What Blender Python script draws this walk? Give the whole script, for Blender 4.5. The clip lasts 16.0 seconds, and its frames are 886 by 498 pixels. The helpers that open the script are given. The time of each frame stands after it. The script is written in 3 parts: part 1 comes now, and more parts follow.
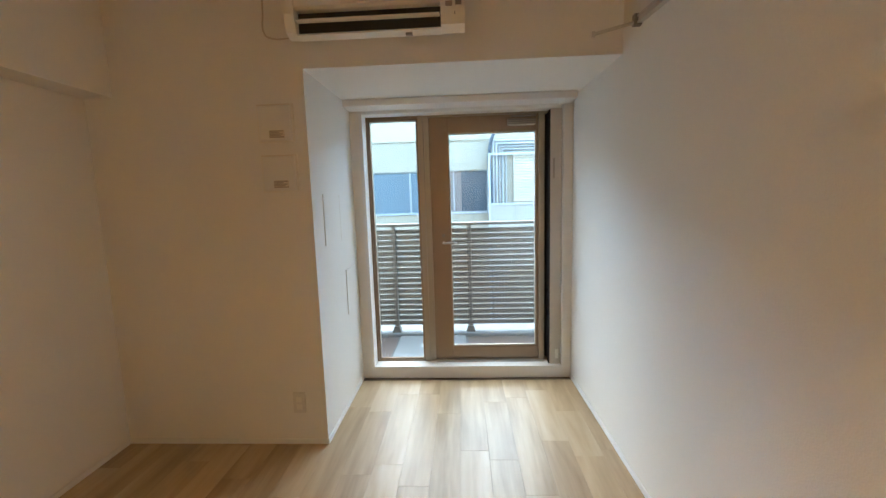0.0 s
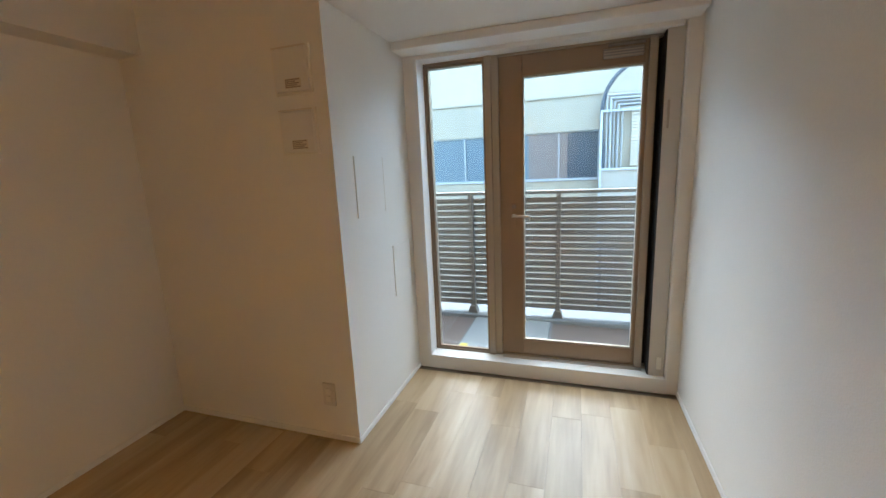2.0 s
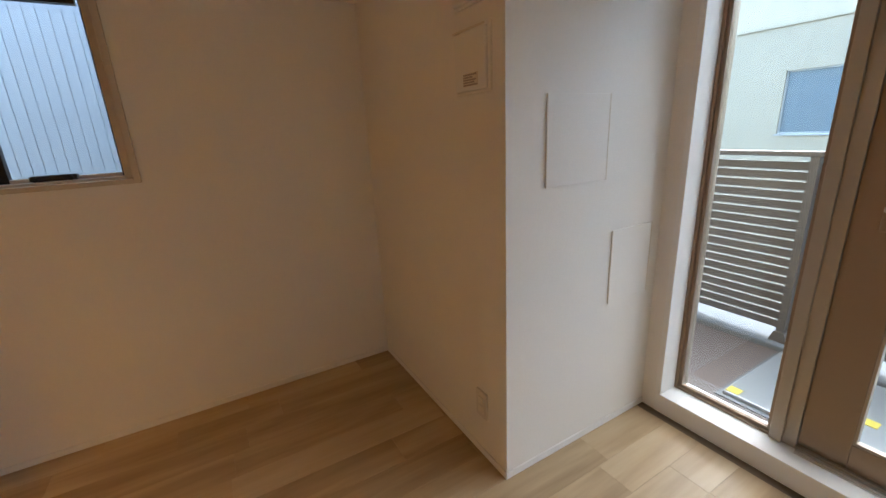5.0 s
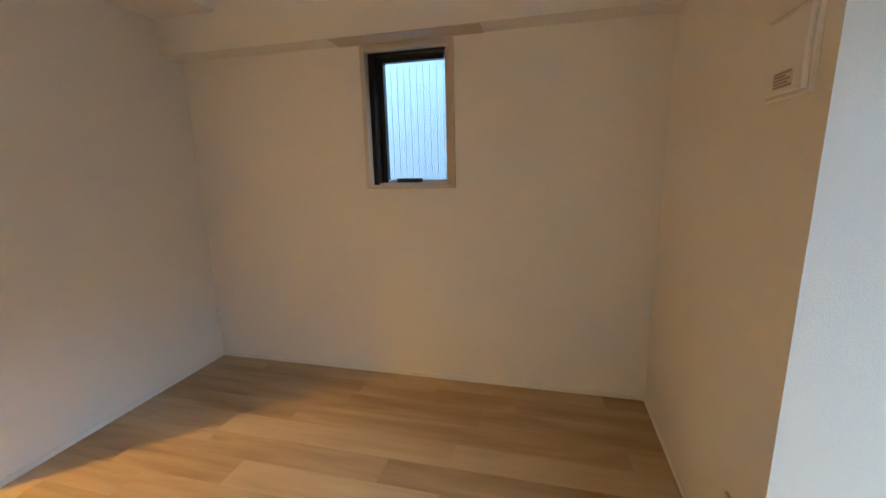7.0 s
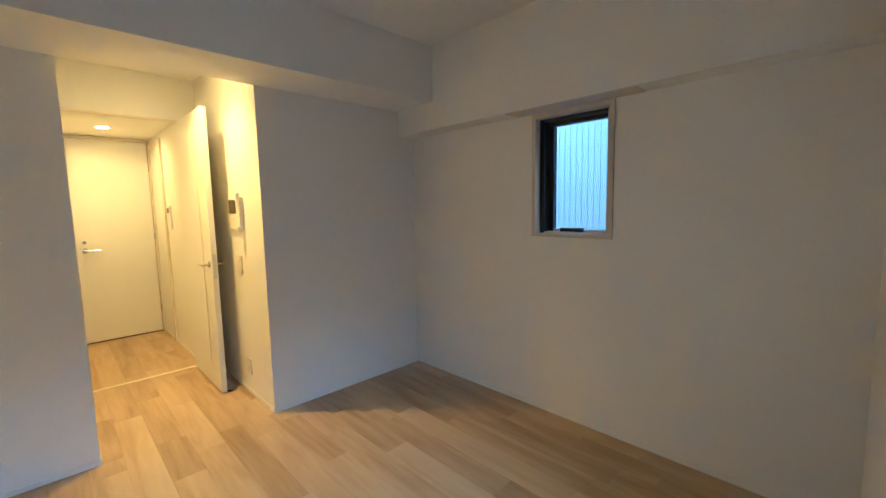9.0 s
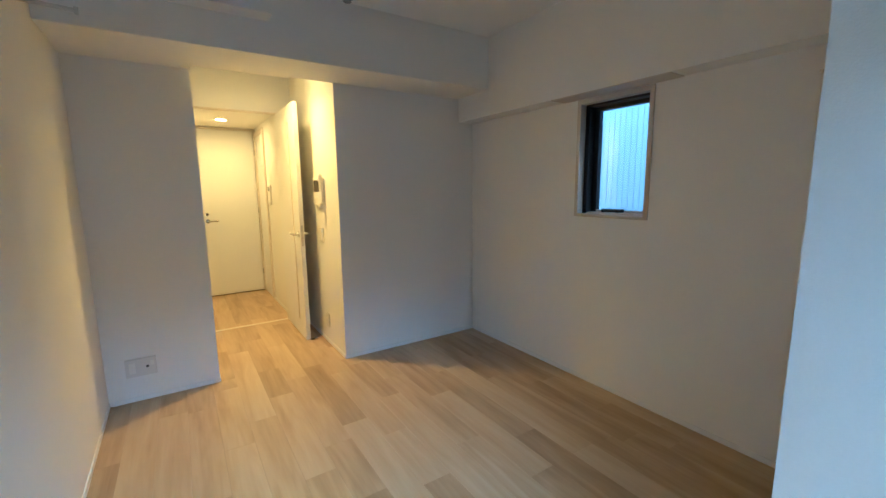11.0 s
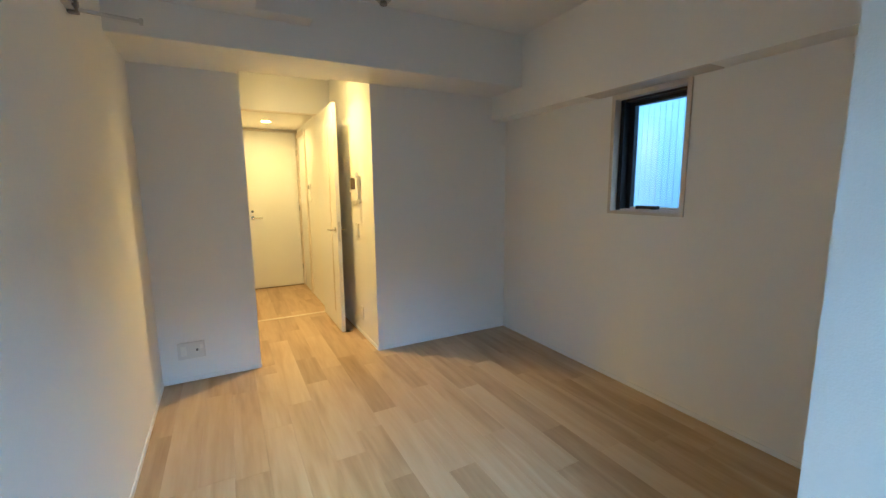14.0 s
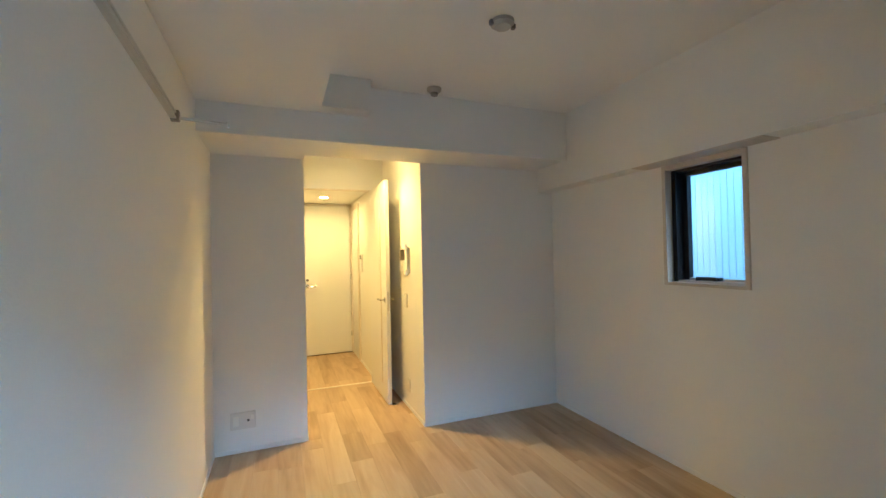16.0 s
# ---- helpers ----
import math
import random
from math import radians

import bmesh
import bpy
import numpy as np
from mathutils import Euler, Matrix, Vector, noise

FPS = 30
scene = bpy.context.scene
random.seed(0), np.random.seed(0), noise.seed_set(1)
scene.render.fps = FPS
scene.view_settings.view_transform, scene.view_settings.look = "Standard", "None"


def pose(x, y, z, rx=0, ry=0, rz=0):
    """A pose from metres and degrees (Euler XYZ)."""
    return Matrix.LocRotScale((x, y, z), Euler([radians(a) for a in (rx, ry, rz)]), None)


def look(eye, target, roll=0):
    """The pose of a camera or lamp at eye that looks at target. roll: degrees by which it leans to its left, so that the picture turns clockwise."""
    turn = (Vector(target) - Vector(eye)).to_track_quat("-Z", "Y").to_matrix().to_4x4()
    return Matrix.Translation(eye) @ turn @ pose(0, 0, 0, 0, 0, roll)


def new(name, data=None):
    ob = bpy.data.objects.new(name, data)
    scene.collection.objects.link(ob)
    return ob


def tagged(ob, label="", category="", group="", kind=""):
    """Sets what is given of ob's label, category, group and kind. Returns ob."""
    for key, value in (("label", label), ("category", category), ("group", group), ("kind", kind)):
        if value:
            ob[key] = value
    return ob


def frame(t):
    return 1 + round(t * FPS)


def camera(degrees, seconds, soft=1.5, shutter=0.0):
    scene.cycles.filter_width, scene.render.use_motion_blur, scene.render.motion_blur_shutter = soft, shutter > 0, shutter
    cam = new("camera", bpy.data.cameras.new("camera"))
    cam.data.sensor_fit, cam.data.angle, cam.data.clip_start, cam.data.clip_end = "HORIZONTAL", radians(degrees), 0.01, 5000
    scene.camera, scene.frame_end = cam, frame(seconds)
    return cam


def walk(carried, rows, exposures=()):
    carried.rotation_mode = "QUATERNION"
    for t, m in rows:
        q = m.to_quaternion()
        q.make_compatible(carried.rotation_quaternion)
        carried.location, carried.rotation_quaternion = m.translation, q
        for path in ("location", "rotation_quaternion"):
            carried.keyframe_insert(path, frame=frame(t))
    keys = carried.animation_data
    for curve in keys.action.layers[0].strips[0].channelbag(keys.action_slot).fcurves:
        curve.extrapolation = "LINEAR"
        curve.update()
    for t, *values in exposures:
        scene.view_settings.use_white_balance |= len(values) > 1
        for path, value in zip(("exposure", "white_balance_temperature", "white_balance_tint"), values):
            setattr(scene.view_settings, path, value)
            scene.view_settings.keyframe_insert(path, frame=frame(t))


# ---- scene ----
cam = camera(95.2, 16.0)
PATH = [
    (0, (0.651, 3.24, 1.369), (0.548, 5.221, 1.114), -1.7),
    (0.5, (0.716, 3.387, 1.356), (0.496, 5.35, 1.043), -1.9),
    (1, (0.802, 3.526, 1.346), (0.451, 5.461, 0.982), -2.1),
    (1.5, (0.86, 3.638, 1.329), (0.365, 5.536, 0.941), -2.3),
    (2, (0.867, 3.781, 1.329), (0.242, 5.64, 0.939), -2.6),
    (2.5, (0.881, 3.921, 1.328), (0.119, 5.73, 0.945), -2.5),
    (3, (0.913, 4.082, 1.353), (0.018, 5.825, 0.949), -2.4),
    (3.2, (0.929, 4.137, 1.361), (-0.023, 5.845, 0.941), -2.4),
    (5.3, (0.835, 4.568, 1.303), (-0.924, 5.337, 0.743), -2.7),
    (5.5, (0.826, 4.578, 1.299), (-0.986, 5.222, 0.748), -2.5),
    (6, (0.812, 4.664, 1.29), (-1.104, 4.918, 0.777), -2.2),
    (6.5, (0.815, 4.748, 1.294), (-1.122, 4.591, 0.823), -1.8),
    (7, (0.885, 4.792, 1.28), (-1.013, 4.305, 0.876), -1.3),
    (7.5, (0.912, 4.91, 1.33), (-0.882, 4.098, 0.979), -1.2),
    (8, (0.888, 5.053, 1.359), (-0.766, 3.967, 1.067), -1.0),
    (8.5, (0.891, 5.152, 1.352), (-0.628, 3.872, 1.12), -0.9),
    (9, (0.95, 5.268, 1.363), (-0.437, 3.842, 1.152), -1.1),
    (9.5, (1.001, 5.404, 1.373), (-0.281, 3.883, 1.167), -1.1),
    (12, (0.992, 5.706, 1.322), (-0.017, 4.016, 0.969), -0.7),
    (12.5, (0.995, 5.718, 1.302), (0.005, 4.02, 0.934), -0.8),
    (13, (0.988, 5.719, 1.316), (0.021, 4.01, 0.936), -0.8),
    (13.5, (0.993, 5.717, 1.309), (0.044, 3.99, 0.966), -0.7),
    (14, (0.994, 5.712, 1.331), (0.068, 3.964, 1.038), -0.6),
    (14.5, (0.997, 5.707, 1.331), (0.102, 3.93, 1.129), -0.5),
    (15, (0.986, 5.702, 1.363), (0.135, 3.896, 1.236), -0.5),
    (15.5, (1.008, 5.706, 1.382), (0.203, 3.876, 1.338), -0.7),
    (16, (1.01, 5.714, 1.383), (0.275, 3.854, 1.41), -1.2),
]
EXPOSE = ((0, 4.03, 5720, -1), (2.5, 3.74, 5850, 2), (5.5, 3.66, 6280, 8), (6, 4.0, 6200, 6), (7, 4.24, 5430, -2), (8, 4.12, 4700, -6), (9.5, 4.07, 4260, -9), (12.5, 3.96, 4140, -10), (16, 4.24, 4280, -11))
walk(cam, [(t, look(eye, target, roll)) for t, eye, target, roll in PATH], EXPOSE)

SKY, SUN, LAMP = 0.15, 0.8, 12.0

# ---- world and light ----
world = bpy.data.worlds.new("world")
scene.world = world
world.use_nodes = True
wn = world.node_tree.nodes
wl = world.node_tree.links
sky = wn.new("ShaderNodeTexSky")
sky.sky_type = "NISHITA"
sky.sun_disc = False
sky.sun_elevation = radians(48)
sky.sun_rotation = radians(-15)
sky.air_density, sky.dust_density = 1.0, 1.2
wn["Background"].inputs["Strength"].default_value = SKY
cloud = wn.new("ShaderNodeHueSaturation")
cloud.inputs["Saturation"].default_value = 1.0
wl.new(sky.outputs[0], cloud.inputs["Color"])
wl.new(cloud.outputs[0], wn["Background"].inputs["Color"])

sun = new("sun", bpy.data.lights.new("sun", "SUN"))
sun.data.energy, sun.data.angle, sun.data.color = SUN, radians(90), (0.94, 0.97, 1.0)
sun.matrix_world = look((0, 17, 19), (0.6, 5, 0))

WARM = (1.0, 0.47, 0.085)


near = new("downlight_lamp", bpy.data.lights.new("downlight_lamp", "SPOT"))
near.data.spot_size, near.data.spot_blend, near.data.shadow_soft_size = radians(116), 0.75, 0.04
near.data.energy, near.data.color = LAMP, WARM
near.matrix_world = look((0.39, 2.2, 2.438), (0.39, 2.2, 0))
far = new("downlight_lamp", bpy.data.lights.new("downlight_lamp", "AREA"))
far.data.shape, far.data.size, far.data.spread = "DISK", 0.085, radians(155)
far.data.energy, far.data.color = LAMP * 0.034, WARM
far.matrix_world = look((0.515, 0.38, 2.133), (0.515, 0.38, 0))


# ---- materials ----
def material(name, colour, rough=0.6, metal=0.0, grain=0.04, scale=60.0, bump=0.0, bump_scale=300.0, stain=0.03, coat=0.0, stretch=(1, 1, 1), piece=0.0):
    """Plain surface with fine grain, broad stains and relief. piece: variation from object to object."""
    m = bpy.data.materials.new(name)
    m.use_nodes = True
    n, l = m.node_tree.nodes, m.node_tree.links
    b = n["Principled BSDF"]
    b.inputs["Metallic"].default_value = metal
    b.inputs["Coat Weight"].default_value = coat
    pos = n.new("ShaderNodeNewGeometry")
    sc = n.new("ShaderNodeMapping")
    sc.inputs["Scale"].default_value = stretch
    l.new(pos.outputs["Position"], sc.inputs["Vector"])
    fine, broad = n.new("ShaderNodeTexNoise"), n.new("ShaderNodeTexNoise")
    fine.inputs["Scale"].default_value, fine.inputs["Detail"].default_value = scale, 6
    broad.inputs["Scale"].default_value, broad.inputs["Detail"].default_value = 1.7, 3
    l.new(sc.outputs[0], fine.inputs["Vector"])
    l.new(pos.outputs["Position"], broad.inputs["Vector"])
    total = None
    for source, amount in ((fine.outputs["Fac"], grain), (broad.outputs["Fac"], stain)):
        k = n.new("ShaderNodeMath")
        k.operation = "MULTIPLY_ADD"
        k.inputs[1].default_value, k.inputs[2].default_value = 2 * amount, -amount
        l.new(source, k.inputs[0])
        if total is None:
            total = k.outputs[0]
        else:
            a = n.new("ShaderNodeMath")
            l.new(total, a.inputs[0])
            l.new(k.outputs[0], a.inputs[1])
            total = a.outputs[0]
    if piece:
        info = n.new("ShaderNodeObjectInfo")
        k = n.new("ShaderNodeMath")
        k.operation = "MULTIPLY_ADD"
        k.inputs[1].default_value, k.inputs[2].default_value = 2 * piece, -piece
        l.new(info.outputs["Random"], k.inputs[0])
        a = n.new("ShaderNodeMath")
        l.new(total, a.inputs[0])
        l.new(k.outputs[0], a.inputs[1])
        total = a.outputs[0]
    one = n.new("ShaderNodeMath")
    one.inputs[1].default_value = 1.0
    l.new(total, one.inputs[0])
    tint = n.new("ShaderNodeVectorMath")
    tint.operation = "SCALE"
    tint.inputs[0].default_value = colour
    l.new(one.outputs[0], tint.inputs["Scale"])
    l.new(tint.outputs[0], b.inputs["Base Color"])
    r = n.new("ShaderNodeMath")
    r.operation = "MULTIPLY_ADD"
    r.inputs[1].default_value, r.inputs[2].default_value = 0.16, rough - 0.08
    l.new(broad.outputs["Fac"], r.inputs[0])
    l.new(r.outputs[0], b.inputs["Roughness"])
    if bump:
        f2 = n.new("ShaderNodeTexNoise")
        f2.inputs["Scale"].default_value, f2.inputs["Detail"].default_value = bump_scale, 3
        l.new(sc.outputs[0], f2.inputs["Vector"])
        bm_ = n.new("ShaderNodeBump")
        bm_.inputs["Strength"].default_value, bm_.inputs["Distance"].default_value = bump, 0.002
        l.new(f2.outputs["Fac"], bm_.inputs["Height"])
        l.new(bm_.outputs[0], b.inputs["Normal"])
    return m


def wallpaper(name, colour):
    """White vinyl wallpaper with a fine woven relief."""
    m = material(name, colour, 0.75, grain=0.025, scale=140, stain=0.02)
    n, l = m.node_tree.nodes, m.node_tree.links
    b = n["Principled BSDF"]
    pos = n.new("ShaderNodeNewGeometry")
    weave = n.new("ShaderNodeTexVoronoi")
    weave.inputs["Scale"].default_value = 210
    fuzz = n.new("ShaderNodeTexNoise")
    fuzz.inputs["Scale"].default_value, fuzz.inputs["Detail"].default_value = 75, 4
    l.new(pos.outputs["Position"], weave.inputs["Vector"])
    l.new(pos.outputs["Position"], fuzz.inputs["Vector"])
    a = n.new("ShaderNodeMath")
    l.new(weave.outputs["Distance"], a.inputs[0])
    l.new(fuzz.outputs["Fac"], a.inputs[1])
    bp = n.new("ShaderNodeBump")
    bp.inputs["Strength"].default_value, bp.inputs["Distance"].default_value = 0.35, 0.0012
    l.new(a.outputs[0], bp.inputs["Height"])
    l.new(bp.outputs[0], b.inputs["Normal"])
    return m


def oak(name):
    """Pale oak planks: each piece has its own tone and grain running along y."""
    m = bpy.data.materials.new(name)
    m.use_nodes = True
    n, l = m.node_tree.nodes, m.node_tree.links
    b = n["Principled BSDF"]
    pos, info = n.new("ShaderNodeNewGeometry"), n.new("ShaderNodeObjectInfo")
    shift = n.new("ShaderNodeVectorMath")
    shift.operation = "MULTIPLY_ADD"
    comb = n.new("ShaderNodeCombineXYZ")
    for k in range(3):
        l.new(info.outputs["Random"], comb.inputs[k])
    shift.inputs[1].default_value = (37, 91, 53)
    l.new(comb.outputs[0], shift.inputs[0])
    l.new(pos.outputs["Position"], shift.inputs[2])
    grain_map, cloud_map = n.new("ShaderNodeMapping"), n.new("ShaderNodeMapping")
    grain_map.inputs["Scale"].default_value = (46, 3.2, 1)
    cloud_map.inputs["Scale"].default_value = (9, 1.1, 1)
    l.new(shift.outputs[0], grain_map.inputs["Vector"])
    l.new(shift.outputs[0], cloud_map.inputs["Vector"])
    grain, cloud = n.new("ShaderNodeTexNoise"), n.new("ShaderNodeTexNoise")
    grain.inputs["Scale"].default_value, grain.inputs["Detail"].default_value = 1.0, 7
    cloud.inputs["Scale"].default_value, cloud.inputs["Detail"].default_value = 1.0, 3
    cloud.inputs["Distortion"].default_value = 0.8
    l.new(grain_map.outputs[0], grain.inputs["Vector"])
    l.new(cloud_map.outputs[0], cloud.inputs["Vector"])
    mix1 = n.new("ShaderNodeMath")
    mix1.operation = "MULTIPLY_ADD"
    mix1.inputs[1].default_value = 0.26
    l.new(grain.outputs["Fac"], mix1.inputs[0])
    mix2 = n.new("ShaderNodeMath")
    mix2.operation = "MULTIPLY_ADD"
    mix2.inputs[1].default_value = 0.62
    l.new(cloud.outputs["Fac"], mix2.inputs[0])
    tone = n.new("ShaderNodeMath")
    tone.operation = "MULTIPLY_ADD"
    tone.inputs[1].default_value, tone.inputs[2].default_value = 0.23, -0.07
    l.new(info.outputs["Random"], tone.inputs[0])
    l.new(tone.outputs[0], mix2.inputs[2])
    l.new(mix2.outputs[0], mix1.inputs[2])
    ramp = n.new("ShaderNodeValToRGB")
    e = ramp.color_ramp.elements
    e[0].position, e[0].color = 0.22, (0.265, 0.178, 0.09, 1)
    e[1].position, e[1].color = 0.80, (0.57, 0.45, 0.29, 1)
    mid = e.new(0.5)
    mid.color = (0.445, 0.322, 0.185, 1)
    l.new(mix1.outputs[0], ramp.inputs["Fac"])
    l.new(ramp.outputs["Color"], b.inputs["Base Color"])
    b.inputs["Roughness"].default_value = 0.42
    bp = n.new("ShaderNodeBump")
    bp.inputs["Strength"].default_value, bp.inputs["Distance"].default_value = 0.05, 0.001
    l.new(grain.outputs["Fac"], bp.inputs["Height"])
    l.new(bp.outputs[0], b.inputs["Normal"])
    return m


def clear_glass(name, tint=(1, 1, 1)):
    m = bpy.data.materials.new(name)
    m.use_nodes = True
    n, l = m.node_tree.nodes, m.node_tree.links
    n.remove(n["Principled BSDF"])
    clear, shine, mix, fres = n.new("ShaderNodeBsdfTransparent"), n.new("ShaderNodeBsdfGlossy"), n.new("ShaderNodeMixShader"), n.new("ShaderNodeFresnel")
    clear.inputs["Color"].default_value = (*tint, 1)
    shine.inputs["Roughness"].default_value = 0.02
    fres.inputs["IOR"].default_value = 1.45
    l.new(fres.outputs[0], mix.inputs["Fac"])
    l.new(clear.outputs[0], mix.inputs[1])
    l.new(shine.outputs[0], mix.inputs[2])
    l.new(mix.outputs[0], n["Material Output"].inputs["Surface"])
    return m


def glowing(name, colour, strength):
    m = material(name, (0.8, 0.8, 0.8))
    b = m.node_tree.nodes["Principled BSDF"]
    b.inputs["Emission Color"].default_value = (*colour, 1)
    b.inputs["Emission Strength"].default_value = strength
    return m


PAPER = wallpaper("wallpaper_white", (0.81, 0.792, 0.752))
CEIL = wallpaper("ceiling_paper", (0.81, 0.792, 0.752))
OAK = oak("oak_plank")
SUBFLOOR = material("subfloor_dark", (0.12, 0.08, 0.05), 0.9)
DARKSTRIP = material("dark_floor_strip", (0.15, 0.105, 0.065), 0.6, grain=0.1)
PAINT = material("white_paint", (0.79, 0.785, 0.765), 0.45, grain=0.015, bump=0.03, bump_scale=90)
TRIMW = material("trim_white", (0.80, 0.795, 0.78), 0.4, grain=0.015)
WCASING = material("window_casing_beige", (0.57, 0.505, 0.42), 0.45, grain=0.03, scale=90)
RAILGREY = material("rail_metal", (0.60, 0.58, 0.54), 0.4, 0.25, grain=0.03, scale=120)
CASING = material("casing_cream", (0.70, 0.64, 0.54), 0.45, grain=0.03, scale=90)
BRONZE = material("bronze_aluminium", (0.30, 0.225, 0.16), 0.38, 0.55, grain=0.04, scale=200)
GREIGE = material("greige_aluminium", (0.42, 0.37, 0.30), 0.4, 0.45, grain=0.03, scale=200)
CASSETTE = material("pale_greige_aluminium", (0.58, 0.54, 0.48), 0.4, 0.2, grain=0.02, scale=200)
DARKFRAME = material("dark_bronze_aluminium", (0.022, 0.021, 0.022), 0.35, 0.4, grain=0.05)
BLACK = material("black_rubber_and_gap", (0.008, 0.008, 0.008), 0.7)
SILVER = material("brushed_aluminium", (0.62, 0.62, 0.62), 0.3, 0.9, grain=0.05, scale=200, stretch=(1, 30, 1))
CHROME = material("satin_chrome", (0.55, 0.54, 0.52), 0.22, 1.0, grain=0.02)
PLASTIC = material("white_plastic", (0.78, 0.77, 0.74), 0.35, grain=0.01, coat=0.1)
PLASTIC_OLD = material("ivory_plastic", (0.79, 0.76, 0.69), 0.4, grain=0.015)
PLATE = material("wall_plate_plastic", (0.70, 0.67, 0.62), 0.4, grain=0.02)
GREYPLASTIC = material("grey_plastic", (0.24, 0.22, 0.20), 0.5)
SLOT = material("dark_slot", (0.02, 0.018, 0.017), 0.6)
SCREEN = material("intercom_screen", (0.10, 0.085, 0.06), 0.12)
LABEL = material("printed_label", (0.36, 0.30, 0.24), 0.5, grain=0.25, scale=260)
GLASS = clear_glass("window_glass", (0.93, 0.96, 0.95))
LAMPGLOW = glowing("lamp_diffuser", (1.0, 0.53, 0.14), 20.0)
BALCONY = material("brown_balcony_sheet", (0.10, 0.07, 0.056), 0.6, grain=0.12, scale=40, stain=0.08, bump=0.08, bump_scale=350)
CONCRETE = material("pale_concrete", (0.125, 0.125, 0.125), 0.75, grain=0.08, scale=30, stain=0.1, bump=0.3)
RAILING = material("taupe_railing", (0.115, 0.10, 0.088), 0.42, 0.3, grain=0.03, scale=120, piece=0.05)
STEEL = material("stainless_lid", (0.27, 0.27, 0.265), 0.4, 0.5, grain=0.06, scale=120, stain=0.08)
YELLOW = material("yellow_marker", (0.5, 0.38, 0.05), 0.5)
TILEW = material("pale_wall_tile", (0.55, 0.455, 0.335), 0.5, grain=0.04, scale=12, stain=0.06, piece=0.06)
FACADE = material("cream_render", (0.38, 0.318, 0.232), 0.7, grain=0.08, scale=6, stain=0.08, bump=0.2, bump_scale=40, stretch=(1, 1, 0.12))
BLIND = material("blue_grey_blind", (0.115, 0.145, 0.165), 0.4, grain=0.06, scale=6, stain=0.08)
BLINDB = material("brown_grey_blind", (0.17, 0.14, 0.125), 0.4, grain=0.06, scale=6)
BLINDD = material("dark_pane", (0.05, 0.066, 0.08), 0.25, grain=0.06, scale=5)
PIPEGREY = material("grey_pipe", (0.36, 0.34, 0.32), 0.45, 0.2, grain=0.05, piece=0.2)
PIPEDARK = material("dark_lagging", (0.08, 0.085, 0.095), 0.7, grain=0.1)
WHITESTEEL = material("white_steel", (0.50, 0.50, 0.49), 0.4)
PALEALU = material("pale_aluminium", (0.34, 0.34, 0.33), 0.4, 0.2)
SHEET = material("grey_sheet", (0.42, 0.36, 0.29), 0.5)
SIDING = material("ribbed_siding", (0.30, 0.33, 0.36), 0.5, 0.0, grain=0.03, scale=10, stain=0.04)


def mosaic(name, colour, joint):
    """Small pale wall tiles in running bond, too fine and far to be built singly."""
    m = material(name, colour, 0.5, grain=0.09, scale=6, stain=0.07, stretch=(1, 1, 0.12))
    n, l = m.node_tree.nodes, m.node_tree.links
    b = n["Principled BSDF"]
    old = b.inputs["Base Color"].links[0].from_socket
    pos, turn, brick, mix = n.new("ShaderNodeNewGeometry"), n.new("ShaderNodeMapping"), n.new("ShaderNodeTexBrick"), n.new("ShaderNodeMixRGB")
    turn.inputs["Rotation"].default_value = (radians(-90), 0, 0)
    l.new(pos.outputs["Position"], turn.inputs["Vector"])
    l.new(turn.outputs[0], brick.inputs["Vector"])
    brick.inputs["Scale"].default_value = 1.0
    brick.inputs["Brick Width"].default_value, brick.inputs["Row Height"].default_value = 0.1, 0.055
    brick.inputs["Mortar Size"].default_value = 0.005
    brick.inputs["Color1"].default_value, brick.inputs["Color2"].default_value = (1, 1, 1, 1), (0.93, 0.93, 0.93, 1)
    brick.inputs["Mortar"].default_value = (joint, joint, joint, 1)
    mix.blend_type = "MULTIPLY"
    mix.inputs["Fac"].default_value = 1.0
    l.new(old, mix.inputs["Color1"])
    l.new(brick.outputs["Color"], mix.inputs["Color2"])
    l.new(mix.outputs[0], b.inputs["Base Color"])
    return m


MOSAIC = mosaic("fine_pale_tiles", (0.45, 0.37, 0.265), 0.88)
BAND = mosaic("fine_cream_tiles", (0.385, 0.316, 0.225), 0.9)
GROUND = material("asphalt", (0.055, 0.055, 0.055), 0.9, grain=0.15, scale=8, bump=0.3)


# ---- mesh tools ----
def box(bm, x0, x1, y0, y1, z0, z1, bevel=0.0):
    m = Matrix.LocRotScale(((x0 + x1) / 2, (y0 + y1) / 2, (z0 + z1) / 2), None, (abs(x1 - x0), abs(y1 - y0), abs(z1 - z0)))
    made = bmesh.ops.create_cube(bm, size=1, matrix=m)
    if bevel:
        edges = list({e for v in made["verts"] for e in v.link_edges})
        bmesh.ops.bevel(bm, geom=edges, offset=bevel, segments=2, affect="EDGES", profile=0.5)
    return bm


def boxes(*sizes, bevel=0.0):
    bm = bmesh.new()
    for s in sizes:
        box(bm, *s, bevel=bevel)
    return bm


def rod(bm, a, b, r, r2=None, sides=20):
    a, b = Vector(a), Vector(b)
    turn = (b - a).to_track_quat("Z", "Y").to_matrix().to_4x4()
    bmesh.ops.create_cone(bm, cap_ends=True, segments=sides, radius1=r, radius2=r if r2 is None else r2, depth=(b - a).length,
                          matrix=Matrix.Translation((a + b) / 2) @ turn)
    return bm


def rods(*items, sides=20):
    bm = bmesh.new()
    for a, b, r in items:
        rod(bm, a, b, r, sides=sides)
    return bm


